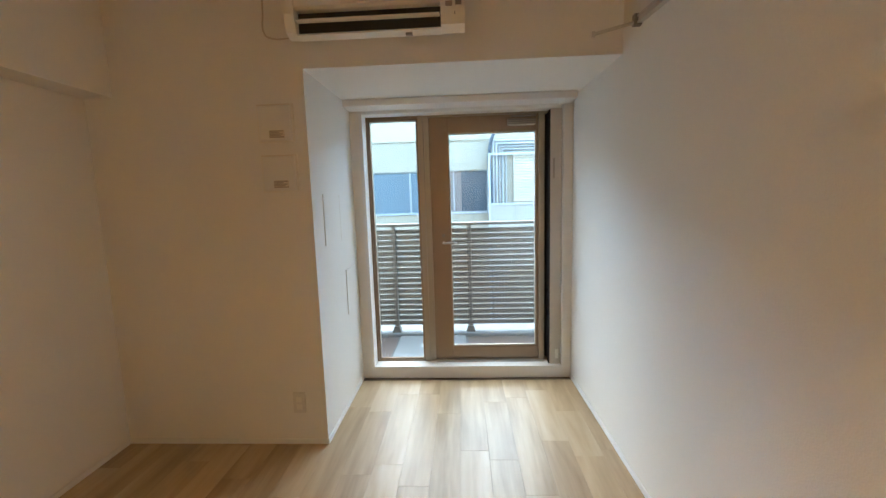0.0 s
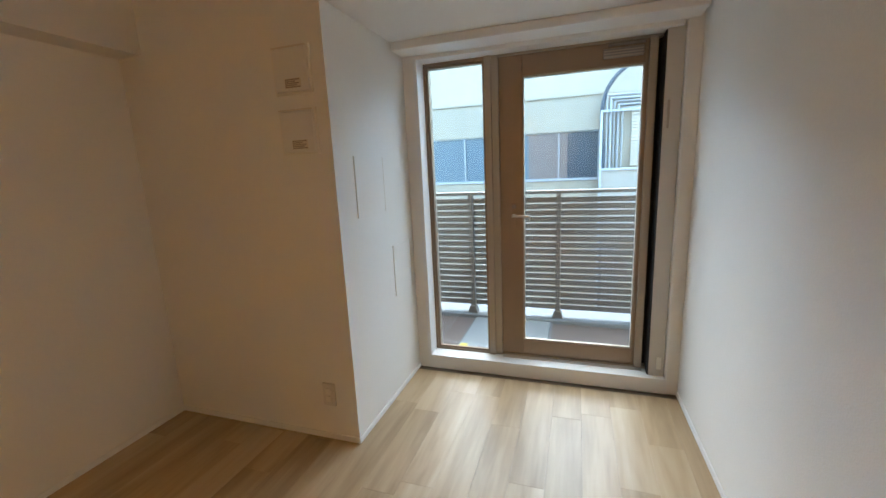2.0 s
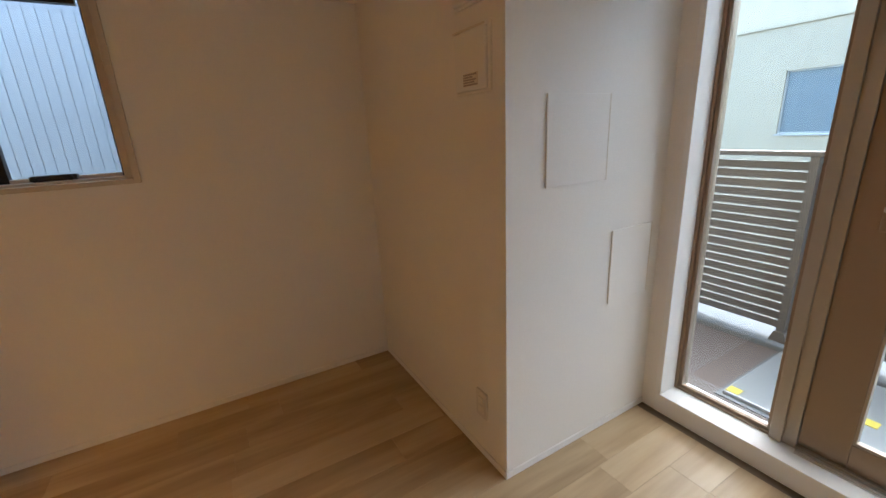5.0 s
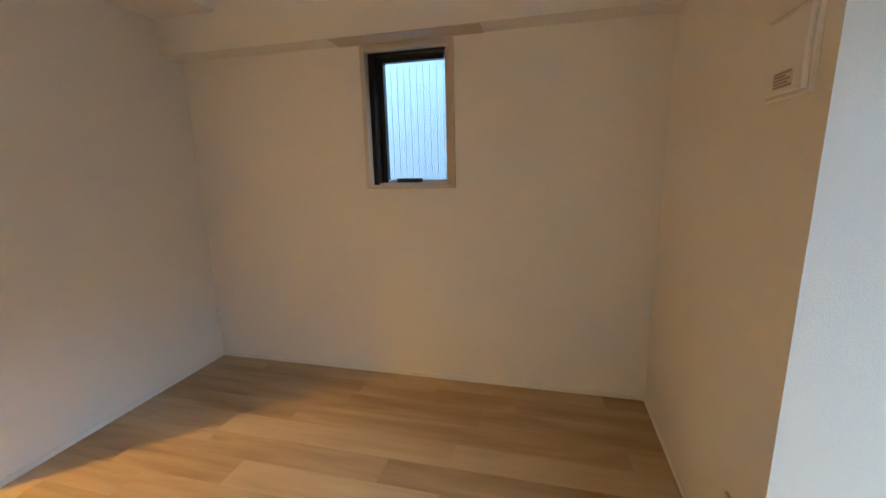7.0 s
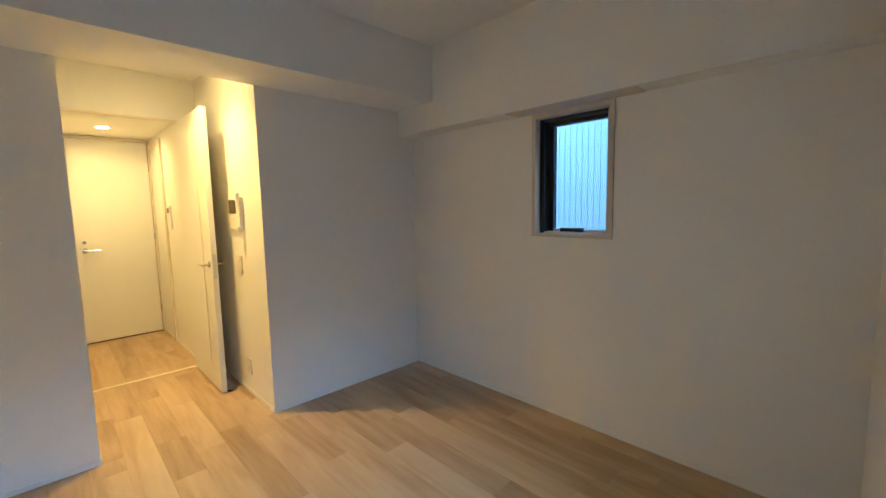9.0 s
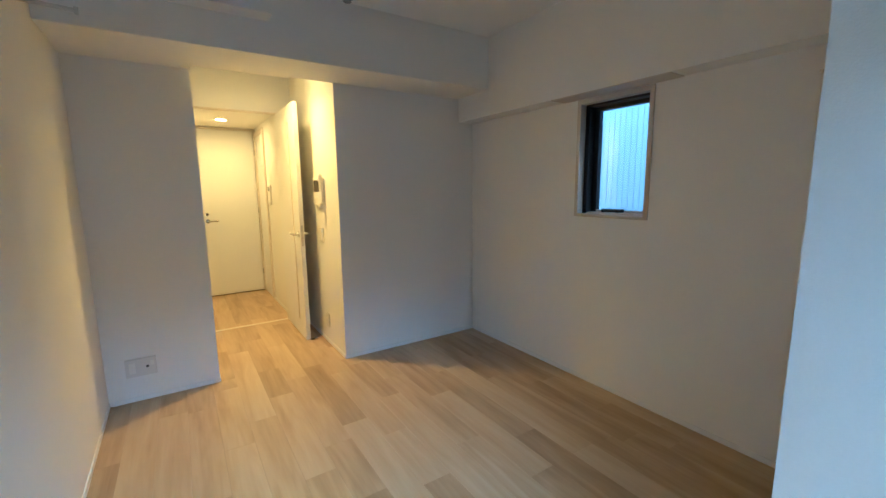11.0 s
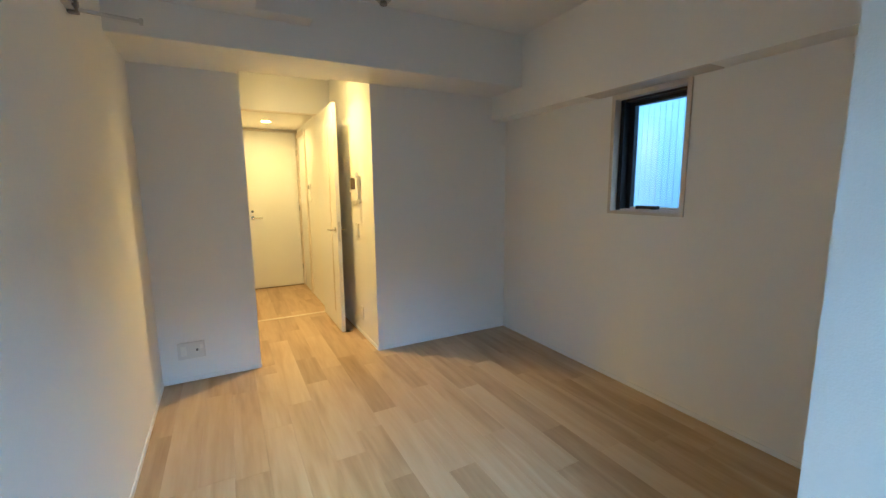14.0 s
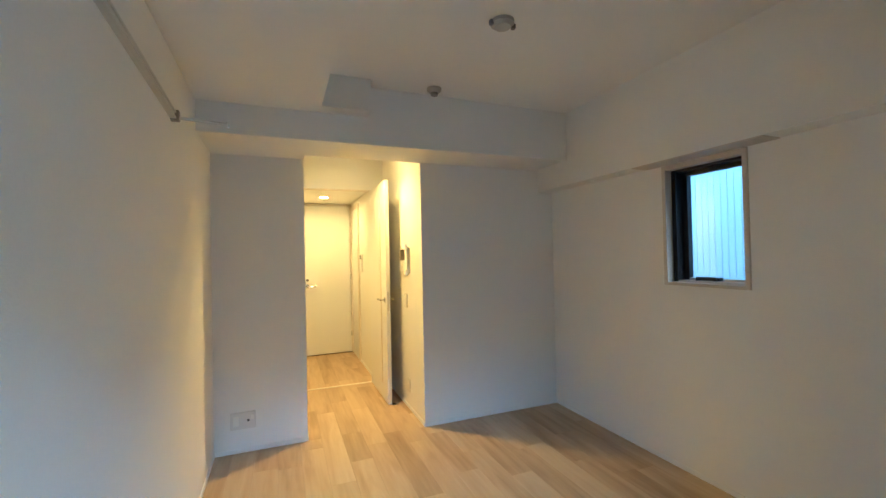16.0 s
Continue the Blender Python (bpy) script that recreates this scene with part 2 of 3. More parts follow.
def extrude_profile(points, axis_from, axis_to, place):
    """A closed outline drawn along one axis: place(u, v, w) gives the corner."""
    bm = bmesh.new()
    ends = [[bm.verts.new(place(u, v, w)) for u, v in points] for w in (axis_from, axis_to)]
    n = len(points)
    for k in range(n):
        bm.faces.new((ends[0][k], ends[0][(k + 1) % n], ends[1][(k + 1) % n], ends[1][k]))
    bm.faces.new(ends[0][::-1])
    bm.faces.new(ends[1])
    bmesh.ops.recalc_face_normals(bm, faces=bm.faces)
    return bm


def part(name, bm, mat, parent=None, label="", smooth=False):
    me = bpy.data.meshes.new(name)
    bm.to_mesh(me)
    bm.free()
    me.materials.append(mat)
    if smooth:
        me.shade_smooth()
        me.set_sharp_from_angle(angle=radians(40))
    ob = new(name, me)
    if parent:
        ob.parent = parent
        ob.matrix_parent_inverse = parent.matrix_basis.inverted()
    if label:
        ob["label"] = label
    return ob


def thing(name, x, y, z, label, category, group="", kind=""):
    ob = new(name)
    ob.matrix_basis = Matrix.Translation((x, y, z))
    return tagged(ob, label, category, group, kind)


def structure(name, bm, mat, label, category):
    return tagged(part(name, bm, mat), label, category, kind="structure")


# ---- the room's shell ----
XL, XR, YE, YF, YW, H = -1.312, 1.48, 2.475, 2.607, 5.343, 2.52
XA, YA, HA = -0.14, 6.175, 2.03
CL, CR = -0.033, 0.857
YB = 6.37
SOFFIT = 2.13
WALL = "white wallpapered wall with a fine woven relief"


def xr(y):
    """The east wall runs a little out of square."""
    return XR - 0.0137 * (y - YE)


def slab(y0, y1, d0, d1, z0, z1):
    """A prism along the east wall, from d0 to d1 into the room."""
    return extrude_profile([(xr(y0) - d1, y0), (xr(y0) - d0, y0), (xr(y1) - d0, y1), (xr(y1) - d1, y1)], z0, z1, lambda u, v, w: (u, v, w))


floor = structure("floor", boxes((XL - 0.2, XR + 0.2, -0.45, YB, -0.25, -0.006)), SUBFLOOR, "pale oak plank floor of the flat", "floor")
structure("wall_east", slab(2.0, YB + 0.03, -0.25, 0.0, 0, 2.75), PAPER, WALL, "wall")
WY0, WY1, WZ0, WZ1 = 3.785, 4.309, 1.157, 1.925
structure("wall_west", boxes((XL - 0.2, XL, 2.2, WY0 + 0.02, 0, 2.75), (XL - 0.2, XL, WY1 - 0.02, YW + 0.1, 0, 2.75), (XL - 0.2, XL, WY0 + 0.02, WY1 - 0.02, 0, WZ0 + 0.016),
                             (XL - 0.2, XL, WY0 + 0.02, WY1 - 0.02, WZ1 - 0.016, 2.75)), PAPER, WALL + " round a small window", "wall")
structure("wall_south_1", boxes((XL, CL, 2.4, YF, 0, SOFFIT), (XL, CL, 2.4, 2.6, SOFFIT, 2.75)), PAPER, WALL + " beside the hall opening", "wall")
structure("wall_south_2", boxes((CR, XR + 0.03, 2.3, YE, 0, SOFFIT)), PAPER, WALL + " beside the hall opening", "wall")
structure("beam_south", boxes((XL, XR + 0.03, 2.6, 3.02, SOFFIT, 2.75), (CR, XR + 0.03, 2.3, 2.6, SOFFIT, 2.75)), PAPER, "white papered ceiling beam above the hall opening", "beam")
structure("beam_west", boxes((XL, -1.158, YF, YW, 1.932, SOFFIT + 0.002), (XL, -1.158, 3.02, YW, SOFFIT + 0.002, 2.75)), PAPER, "white papered beam above the small window", "beam")
structure("ceiling", boxes((XL, XR + 0.03, 3.02, YW, H, 2.8)), CEIL, "white papered room ceiling", "ceiling")
structure("duct_casing", boxes((0.775, XR, 3.02, YW, 2.315, H), (0.468, 0.775, 3.02, 3.14, 2.315, H)), CEIL, "white papered lowered ceiling box over a duct", "ceiling box")
structure("wall_north", boxes((XL, XA, YW, YB, 0, 2.75), (XA, XR, YW, YB, HA, 2.75)), PAPER, WALL + " above and beside the window alcove", "wall")
WX0, WX1 = -0.075, 1.372
Z0 = 0.092
structure("wall_window", boxes((XA, WX0, YA, YB, 0, HA), (WX1, XR, YA, YB, 0, HA), (WX0, WX1, YA + 0.02, YB, 0, Z0 - 0.008), (WX0, WX1, YA, YB, 1.985, HA)), PAPER, "white wall round the balcony window", "wall")

# Dark brown strip between the plank ends and the sill.
structure("floor_strip", boxes((XA, 1.428, YA - 0.0418, YA, -0.006, -0.002)), DARKSTRIP, "dark brown strip along the window sill", "floor trim")

# ---- the hall ----
HX = 0.075
structure("wall_hall_west", boxes((CL - 0.2, CL, 1.26, 2.4, 0, 2.7), (CL - 0.2, HX, -0.5, 1.26, 0, 2.7)), PAPER, WALL + " of the hall", "wall")
structure("wall_hall_east", boxes((CR, CR + 0.2, -0.5, 2.3, 0, 2.7)), PAPER, WALL + " of the hall", "wall")
structure("wall_hall_end", boxes((HX, CR, -0.5, -0.29, 0, 2.5)), PAPER, WALL + " at the end of the hall", "wall")
structure("ceiling_hall_1", boxes((CL, CR, 1.26, 2.6, 2.45, 2.7)), CEIL, "white ceiling of the hall", "ceiling")
structure("ceiling_hall_2", boxes((HX, CR, -0.29, 1.26, 2.145, 2.7)), CEIL, "white ceiling of the hall", "ceiling")
structure("door_head", boxes((CL, CR, 1.245, 1.285, 2.107, 2.45)), PAINT, "white panel above the hall doorway", "door head")
structure("door_frame", boxes((CL, CR, 1.235, 1.295, 2.093, 2.106), (CR - 0.02, CR, 1.235, 1.295, 0, 2.093), (HX - 0.02, HX + 0.005, 1.262, 1.29, 0, 2.093), bevel=0.002), CASING, "cream door frame in the hall", "door frame")
structure("threshold", boxes((HX, CR - 0.02, 1.25, 1.28, -0.004, 0.006), bevel=0.002), CASING, "cream threshold strip in the hall doorway", "threshold")


def skirting(x0, x1, y0, y1):
    structure("baseboard", boxes((x0, x1, y0, y1, 0.0, 0.03), bevel=0.0015), TRIMW, "slim white baseboard along the wall", "baseboard")


skirting(XL + 0.006, CL, YF, YF + 0.006)
skirting(CR, XR - 0.006, YE, YE + 0.006)
skirting(XL, XL + 0.006, YF, YW)
skirting(XL + 0.006, XA + 0.006, YW - 0.006, YW)
skirting(XA, XA + 0.006, YW, YA)
structure("baseboard", slab(YE, YA, 0.0, 0.006, 0.0, 0.03), TRIMW, "slim white baseboard along the wall", "baseboard")
skirting(CL, CL + 0.006, 1.3, YF)
skirting(CR - 0.006, CR, 1.3, YE)
skirting(HX, HX + 0.006, -0.2, 1.25)

# ---- balcony window: casing, fixed light, glazed door, screen cassette ----
Y0, Y1 = 6.28, 6.35
Z1 = 1.985
structure("window_head_trim", boxes((XA + 0.004, 1.41, 6.005, YA, 1.984, 2.029), bevel=0.004), TRIMW, "white trim board above the balcony window", "trim")
structure("window_sill", boxes((WX0, WX1, YA - 0.004, YA + 0.02, 0.0, Z0 - 0.006), (WX0, WX1, YA - 0.004, Y0 + 0.01, Z0 - 0.008, Z0), bevel=0.0015), TRIMW, "white raised sill under the balcony window", "sill")
structure("window_casing", boxes((WX0 - 0.001, WX0 + 0.024, YA - 0.004, Y0 + 0.01, Z0, Z1), (WX1 - 0.012, WX1, YA - 0.004, Y0 + 0.01, Z0, Z1), (WX0 + 0.024, WX1 - 0.024, YA - 0.004, Y0 + 0.01, Z1 - 0.024, Z1), bevel=0.002), TRIMW,
          "white casing round the balcony window", "casing")
win = thing("window_1", 0.15, Y0, Z0, "fixed narrow window beside the balcony door, bronze aluminium frame", "window", kind="structure")
ZT = Z1 - 0.024
part("window_frame", boxes((-0.061, -0.038, Y0, Y1, Z0, ZT), (-0.038, 0.332, Y0, Y1, 1.945, ZT), (-0.038, 0.332, Y0, 6.314, Z0, 0.102), bevel=0.002), BRONZE, win)
part("glazing_bead", boxes((-0.038, -0.024, Y0 + 0.012, Y1 - 0.01, 0.102, 1.945), (0.316, 0.332, Y0 + 0.012, Y1 - 0.01, 0.102, 1.945), (-0.024, 0.316, Y0 + 0.012, Y1 - 0.01, 1.93, 1.945), (-0.024, 0.316, Y0 + 0.012, 6.3115, 0.102, 0.115)), BRONZE, win)
part("mullion", boxes((0.332, 0.372, Y0 - 0.012, Y1, Z0, ZT), (0.372, 0.414, Y0, Y1, Z0, ZT), bevel=0.002), GREIGE, win)
pane = part("pane", boxes((-0.03, 0.325, 6.306, 6.311, 0.107, 1.94)), GLASS, win)
pane.visible_shadow = False

bdoor = thing("door_1", 0.82, 6.3, Z0, "closed glazed balcony door with a bronze aluminium frame", "door", kind="structure")
part("door_frame", boxes((0.414, WX1 - 0.024, Y0, Y1, 1.948, ZT), (0.414, WX1 - 0.024, Y0, Y1, Z0, 0.106), (1.212, 1.252, Y0 - 0.006, Y1, 0.106, 1.948), bevel=0.002), GREIGE, bdoor)
part("door_stile", boxes((0.4145, 0.552, 6.29, 6.34, 0.1065, 1.9475), bevel=0.003), BRONZE, bdoor)
part("door_stile", boxes((1.195, 1.2115, 6.29, 6.34, 0.1065, 1.9475), bevel=0.003), BRONZE, bdoor)
part("top_rail", boxes((0.552, 1.195, 6.29, 6.34, 1.832, 1.9475), bevel=0.003), BRONZE, bdoor)
part("bottom_rail", boxes((0.552, 1.195, 6.29, 6.322, 0.1065, 0.205), bevel=0.003), BRONZE, bdoor)
part("glazing_bead", boxes((0.552, 0.56, 6.296, 6.33, 0.205, 1.832), (1.187, 1.195, 6.296, 6.33, 0.205, 1.832), (0.56, 1.187, 6.296, 6.3185, 0.205, 0.215), (0.56, 1.187, 6.296, 6.33, 1.822, 1.832)), GREIGE, bdoor)
pane = part("pane", boxes((0.555, 1.192, 6.312, 6.318, 0.208, 1.829)), GLASS, bdoor)
pane.visible_shadow = False
# Black strip set deep in the gap, painting its darkness.
part("gap_shade", boxes((1.252, 1.279, 6.325, 6.34, Z0, 1.948)), BLACK, bdoor, "black strip standing in for the shaded gap beside the door")
part("threshold_track", boxes((0.42, 1.25, Y0 - 0.03, Y0, Z0 - 0.001, Z0 + 0.005), (0.42, 1.25, Y0 - 0.022, Y0 - 0.018, Z0 + 0.004, Z0 + 0.011)), SILVER, bdoor, "bright aluminium threshold track")
closer = part("door_closer", boxes((0.985, 1.185, 6.255, 6.29, 1.866, 1.913), bevel=0.006), GREIGE, bdoor, "greige door closer box")
part("closer_arm", boxes((1.01, 1.19, 6.26, 6.272, 1.923, 1.938), bevel=0.002), GREYPLASTIC, closer)
for k in range(3):
    part("rib", boxes((0.988, 1.182, 6.2525, 6.256, 1.8745 + 0.0135 * k, 1.8805 + 0.0135 * k)), GREYPLASTIC, closer, "dark groove of the closer box")
hd = part("handle_rose", boxes((0.482, 0.516, 6.282, 6.29, 0.95, 1.1), bevel=0.004), BRONZE, bdoor)
part("lever", rods(((0.5, 6.285, 1.026), (0.5, 6.242, 1.026), 0.009), ((0.493, 6.242, 1.026), (0.6, 6.242, 1.023), 0.008)), SILVER, hd, "satin chrome lever handle", smooth=True)
part("thumb_turn", rods(((0.5, 6.282, 1.08), (0.5, 6.265, 1.08), 0.013)), GREYPLASTIC, hd, smooth=True)
screen = thing("screen_cassette", 1.33, 6.29, Z0, "narrow greige cassette of a folded insect screen", "insect screen", kind="structure")
part("cassette", boxes((1.279, 1.3595, 6.2, 6.34, Z0 + 0.001, ZT), bevel=0.004), CASSETTE, screen)
part("slot", boxes((1.274, 1.2795, 6.206, 6.325, Z0 + 0.001, ZT - 0.004)), BLACK, screen, "black slot for the folded screen")
part("latch", boxes((1.318, 1.342, 6.19, 6.2, 0.14, 0.215), bevel=0.002), PLASTIC_OLD, screen)
part("latch", boxes((1.296, 1.306, 6.19, 6.2, 1.48, 1.62), bevel=0.002), GREIGE, screen)

# ---- small west window ----
sw = thing("window_2", -1.4, (WY0 + WY1) / 2, WZ0, "small casement window with cream casing and dark frame", "window", kind="structure")
ya, yb, za, zb = WY0, WY1, WZ0, WZ1
part("window_casing", boxes((-1.357, -1.3, ya, ya + 0.026, za, zb), (-1.357, -1.3, yb - 0.026, yb, za, zb), (-1.357, -1.3, ya + 0.026, yb - 0.026, za, za + 0.02), (-1.357, -1.3, ya + 0.026, yb - 0.026, zb - 0.03, zb), bevel=0.002), WCASING, sw)
part("window_frame", boxes((-1.467, -1.357, ya + 0.02, ya + 0.055, za + 0.014, zb - 0.016),
                           (-1.467, -1.357, ya + 0.055, yb - 0.052, zb - 0.045, zb - 0.016), bevel=0.002), DARKFRAME, sw)
part("lower_frame", boxes((-1.467, -1.357, ya + 0.055, yb - 0.052, za + 0.014, za + 0.03), bevel=0.002), CASSETTE, sw)
part("reveal", boxes((-1.467, -1.357, yb - 0.06, yb - 0.02, za + 0.014, zb - 0.016), bevel=0.002), WCASING, sw)
part("sash", boxes((-1.457, -1.417, yb - 0.072, yb - 0.06, za + 0.03, zb - 0.045), (-1.457, -1.417, ya + 0.055, ya + 0.088, za + 0.03, zb - 0.045), 
                   (-1.457, -1.417, ya + 0.088, yb - 0.082, zb - 0.07, zb - 0.045), bevel=0.002), DARKFRAME, sw)
part("lower_sash", boxes((-1.457, -1.417, ya + 0.088, yb - 0.072, za + 0.03, za + 0.044), bevel=0.002), CASSETTE, sw)
pane = part("pane", boxes((-1.439, -1.434, ya + 0.085, yb - 0.07, za + 0.043, zb - 0.066)), GLASS, sw)
pane.visible_shadow = False
op = part("operator", boxes((-1.417, -1.382, 3.94, 4.09, za + 0.032, za + 0.054), bevel=0.004), DARKFRAME, sw, "dark window operator bar")
part("knob", rods(((-1.382, 3.96, za + 0.04), (-1.367, 3.96, za + 0.04), 0.009)), BLACK, op, smooth=True)
part("knob", rods(((-1.382, 4.07, za + 0.04), (-1.367, 4.07, za + 0.04), 0.009)), BLACK, op, smooth=True)
# Thin darker sheet on the beam's underside; its colour stands for the soffit's shade.
structure("soffit_shade", boxes((-1.305, -1.162, 3.675, 4.466, 1.9265, 1.9318), bevel=0.001), WCASING, "thin beige sheet painting shade on the beam's underside above the small window", "trim")

# ---- air conditioner and its cord ----
ac = thing("air_conditioner", 0.33, 5.25, 2.1, "ivory wall air conditioner with a dark air outlet", "air conditioner")
part("body", extrude_profile([(5.248, 2.362), (5.248, 2.18), (5.19, 2.145), (5.12, 2.118), (5.12, 2.21), (5.05, 2.222), (5.035, 2.232), (5.03, 2.34), (5.05, 2.362)], -0.02, 0.63, lambda u, v, w: (w, u, v)), PLASTIC_OLD, ac)
part("end_cap", extrude_profile([(5.248, 2.362), (5.248, 2.18), (5.19, 2.145), (5.09, 2.108), (5.045, 2.125), (5.025, 2.2), (5.025, 2.34), (5.05, 2.362)], -0.065, -0.02, lambda u, v, w: (w, u, v)), PLASTIC_OLD, ac)
endp = part("control_panel", extrude_profile([(5.248, 2.362), (5.248, 2.18), (5.19, 2.145), (5.09, 2.112), (5.045, 2.13), (5.025, 2.2), (5.025, 2.34), (5.05, 2.362)], 0.63, 0.735, lambda u, v, w: (w, u, v)), PLASTIC_OLD, ac)
part("outlet", boxes((-0.018, 0.628, 5.075, 5.125, 2.13, 2.225)), SLOT, ac, "dark air outlet")
part("lower_lip", extrude_profile([(5.19, 2.144), (5.1, 2.108), (5.052, 2.116), (5.06, 2.126), (5.19, 2.15)], -0.02, 0.63, lambda u, v, w: (w, u, v)), PLASTIC_OLD, ac)
part("louvre", extrude_profile([(5.034, 2.1735), (5.06, 2.1695), (5.06, 2.172), (5.034, 2.1785)], -0.015, 0.625, lambda u, v, w: (w, u, v)), PLASTIC_OLD, ac, "slim ivory louvre")
part("status_label", boxes((0.695, 0.722, 5.0215, 5.0255, 2.2, 2.225)), GREYPLASTIC, endp)
part("status_label", boxes((0.652, 0.682, 5.0215, 5.0255, 2.196, 2.216)), LABEL, endp)
part("indicator", boxes((0.69, 0.694, 5.026, 5.033, 2.165, 2.174)), GREYPLASTIC, endp)
part("sensor", boxes((0.47, 0.5, 5.068, 5.085, 2.103, 2.114)), GREYPLASTIC, ac)


def cord(name, points, r, mat, label, category):
    cu = bpy.data.curves.new(name, "CURVE")
    cu.dimensions, cu.bevel_depth, cu.bevel_resolution = "3D", r, 3
    sp = cu.splines.new("BEZIER")
    sp.bezier_points.add(len(points) - 1)
    for p, q in zip(sp.bezier_points, points):
        p.co, p.handle_left_type, p.handle_right_type = q, "AUTO", "AUTO"
    cu.materials.append(mat)
    ob = new(name, cu)
    dg = bpy.context.evaluated_depsgraph_get()
    me = bpy.data.meshes.new_from_object(ob.evaluated_get(dg))
    bpy.data.objects.remove(ob)
    me.name = name
    me.shade_smooth()
    return tagged(new(name, me), label, category)


ac.matrix_basis = Matrix.Translation((-0.057, 0.085, -0.008)) @ ac.matrix_basis
cord("power_cord", ((-0.312, 5.331, 2.41), (-0.317, 5.33, 2.3), (-0.313, 5.33, 2.195), (-0.28, 5.33, 2.176), (-0.19, 5.33, 2.174), (-0.1, 5.329, 2.185)), 0.004, WCASING, "thin ivory power cord of the air conditioner", "power cord")


# ---- small things on the walls ----
def vent_panel(x, z):
    ob = thing("wall_vent", x, YW, z, "white square wall vent with a printed label", "vent", "vents by the alcove")
    part("cover", boxes((x - 0.085, x + 0.085, YW - 0.022, YW, z - 0.09, z + 0.085), bevel=0.006), PLASTIC, ob)
    # Beige bar along the top edge, coloured as the cover's shadow line.
    part("edge_shade", boxes((x - 0.085, x + 0.085, YW - 0.026, YW - 0.021, z + 0.085, z + 0.09)), CASING, ob)
    part("rim", boxes((x - 0.095, x - 0.085, YW - 0.012, YW, z - 0.1, z + 0.095), (x + 0.085, x + 0.095, YW - 0.012, YW, z - 0.1, z + 0.095), (x - 0.085, x + 0.085, YW - 0.012, YW, z - 0.1, z - 0.09), bevel=0.002), PLASTIC_OLD, ob)
    tag = part("label", boxes((x - 0.032, x + 0.048, YW - 0.0235, YW - 0.021, z - 0.077, z - 0.038)), CASING, ob, "small printed label")
    for k, w in enumerate((0.076, 0.06, 0.07, 0.05, 0.072)):
        part("print", boxes((x - 0.03, x - 0.03 + w, YW - 0.0245, YW - 0.0232, z - 0.0755 + 0.0075 * k, z - 0.0705 + 0.0075 * k)), LABEL, tag)
    return ob


vent_panel(-0.297, 1.77)
vent_panel(-0.293, 1.517)


def outlet_plate(name, face, u, z, wide, tall, label, holes):
    """face: 'y' for the window-side wall, 'f' for the hall-side wall, 'c' for the hall's west wall."""
    ob = thing(name, 0, 0, z, label, "outlet")

    def b(u0, u1, d0, d1, z0, z1, bevel=0.0):
        if face == "y":
            return boxes((u + u0, u + u1, YW - d1, YW - d0, z + z0, z + z1), bevel=bevel)
        if face == "f":
            return boxes((u + u0, u + u1, YE + d0, YE + d1, z + z0, z + z1), bevel=bevel)
        return boxes((CL + d0, CL + d1, u + u0, u + u1, z + z0, z + z1), bevel=bevel)

    ob.matrix_basis = Matrix.Translation({"y": (u, YW, z), "f": (u, YE, z), "c": (CL, u, z)}[face])
    part("plate", b(-wide / 2, wide / 2, 0, 0.011, -tall / 2, tall / 2, 0.003), PLATE, ob)
    for k, (hu, hz, w, h, mat) in enumerate(holes):
        part("socket", b(hu - w / 2, hu + w / 2, 0.0105, 0.0145, hz - h / 2, hz + h / 2), mat, ob)
    return ob


outlet_plate("wall_outlet", "y", -0.288, 0.25, 0.07, 0.12, "white wall socket low on the wall", ((0, 0.02, 0.03, 0.03, PLASTIC_OLD), (0, -0.022, 0.03, 0.03, PLASTIC_OLD)))
outlet_plate("wall_outlet", "f", 1.294, 0.228, 0.165, 0.12, "white double wall socket with an aerial jack", ((0.045, 0, 0.035, 0.07, PLASTIC_OLD), (-0.035, 0.0, 0.014, 0.014, SLOT), (-0.062, 0.02, 0.02, 0.03, PLASTIC_OLD)))
outlet_plate("wall_outlet", "c", 2.19, 0.215, 0.07, 0.12, "white wall socket in the hall", ((0, 0.02, 0.03, 0.03, PLASTIC_OLD),))
switch = outlet_plate("light_switch", "c", 2.135, 0.97, 0.085, 0.125, "white rocker light switch plate", ((0, 0, 0.044, 0.09, PLASTIC_OLD),))
switch["category"] = "switch"

icom = thing("intercom", CL, 2.17, 1.345, "white wall intercom with a dark screen and a handset", "intercom")
part("body", boxes((CL, CL + 0.02, 2.015, 2.275, 1.225, 1.455), bevel=0.005), PLASTIC, icom)
part("screen", boxes((CL + 0.0195, CL + 0.0225, 2.035, 2.175, 1.338, 1.436)), SCREEN, icom, "dark intercom screen")
for y in (2.05, 2.1):
    part("button", boxes((CL + 0.0195, CL + 0.0225, y, y + 0.025, 1.285, 1.305)), PLASTIC_OLD, icom)
handset = part("handset", boxes((CL + 0.021, CL + 0.032, 2.235, 2.278, 1.25, 1.43), (CL + 0.021, CL + 0.05, 2.23, 2.282, 1.43, 1.482), (CL + 0.021, CL + 0.05, 2.23, 2.282, 1.205, 1.25), bevel=0.006), PLASTIC, icom, "white handset")


def access_panel(y0, y1, z0, z1):
    ob = thing("access_panel", XA, (y0 + y1) / 2, z0, "white flush access panel in the alcove wall", "access panel", "access panels in the alcove")
    part("panel", boxes((XA - 0.002, XA + 0.004, y0, y1, z0, z1), bevel=0.001), PAPER, ob)
    # Beige strips at both sides put the panel's shadow lines into colour.
    for y in (y0 - 0.004, y1):
        part("joint", boxes((XA, XA + 0.0045, y, y + 0.004, z0, z1)), CASING, ob, "thin beige strip painting the shadow line at the panel's side")


access_panel(5.51, 5.802, 1.11, 1.405)
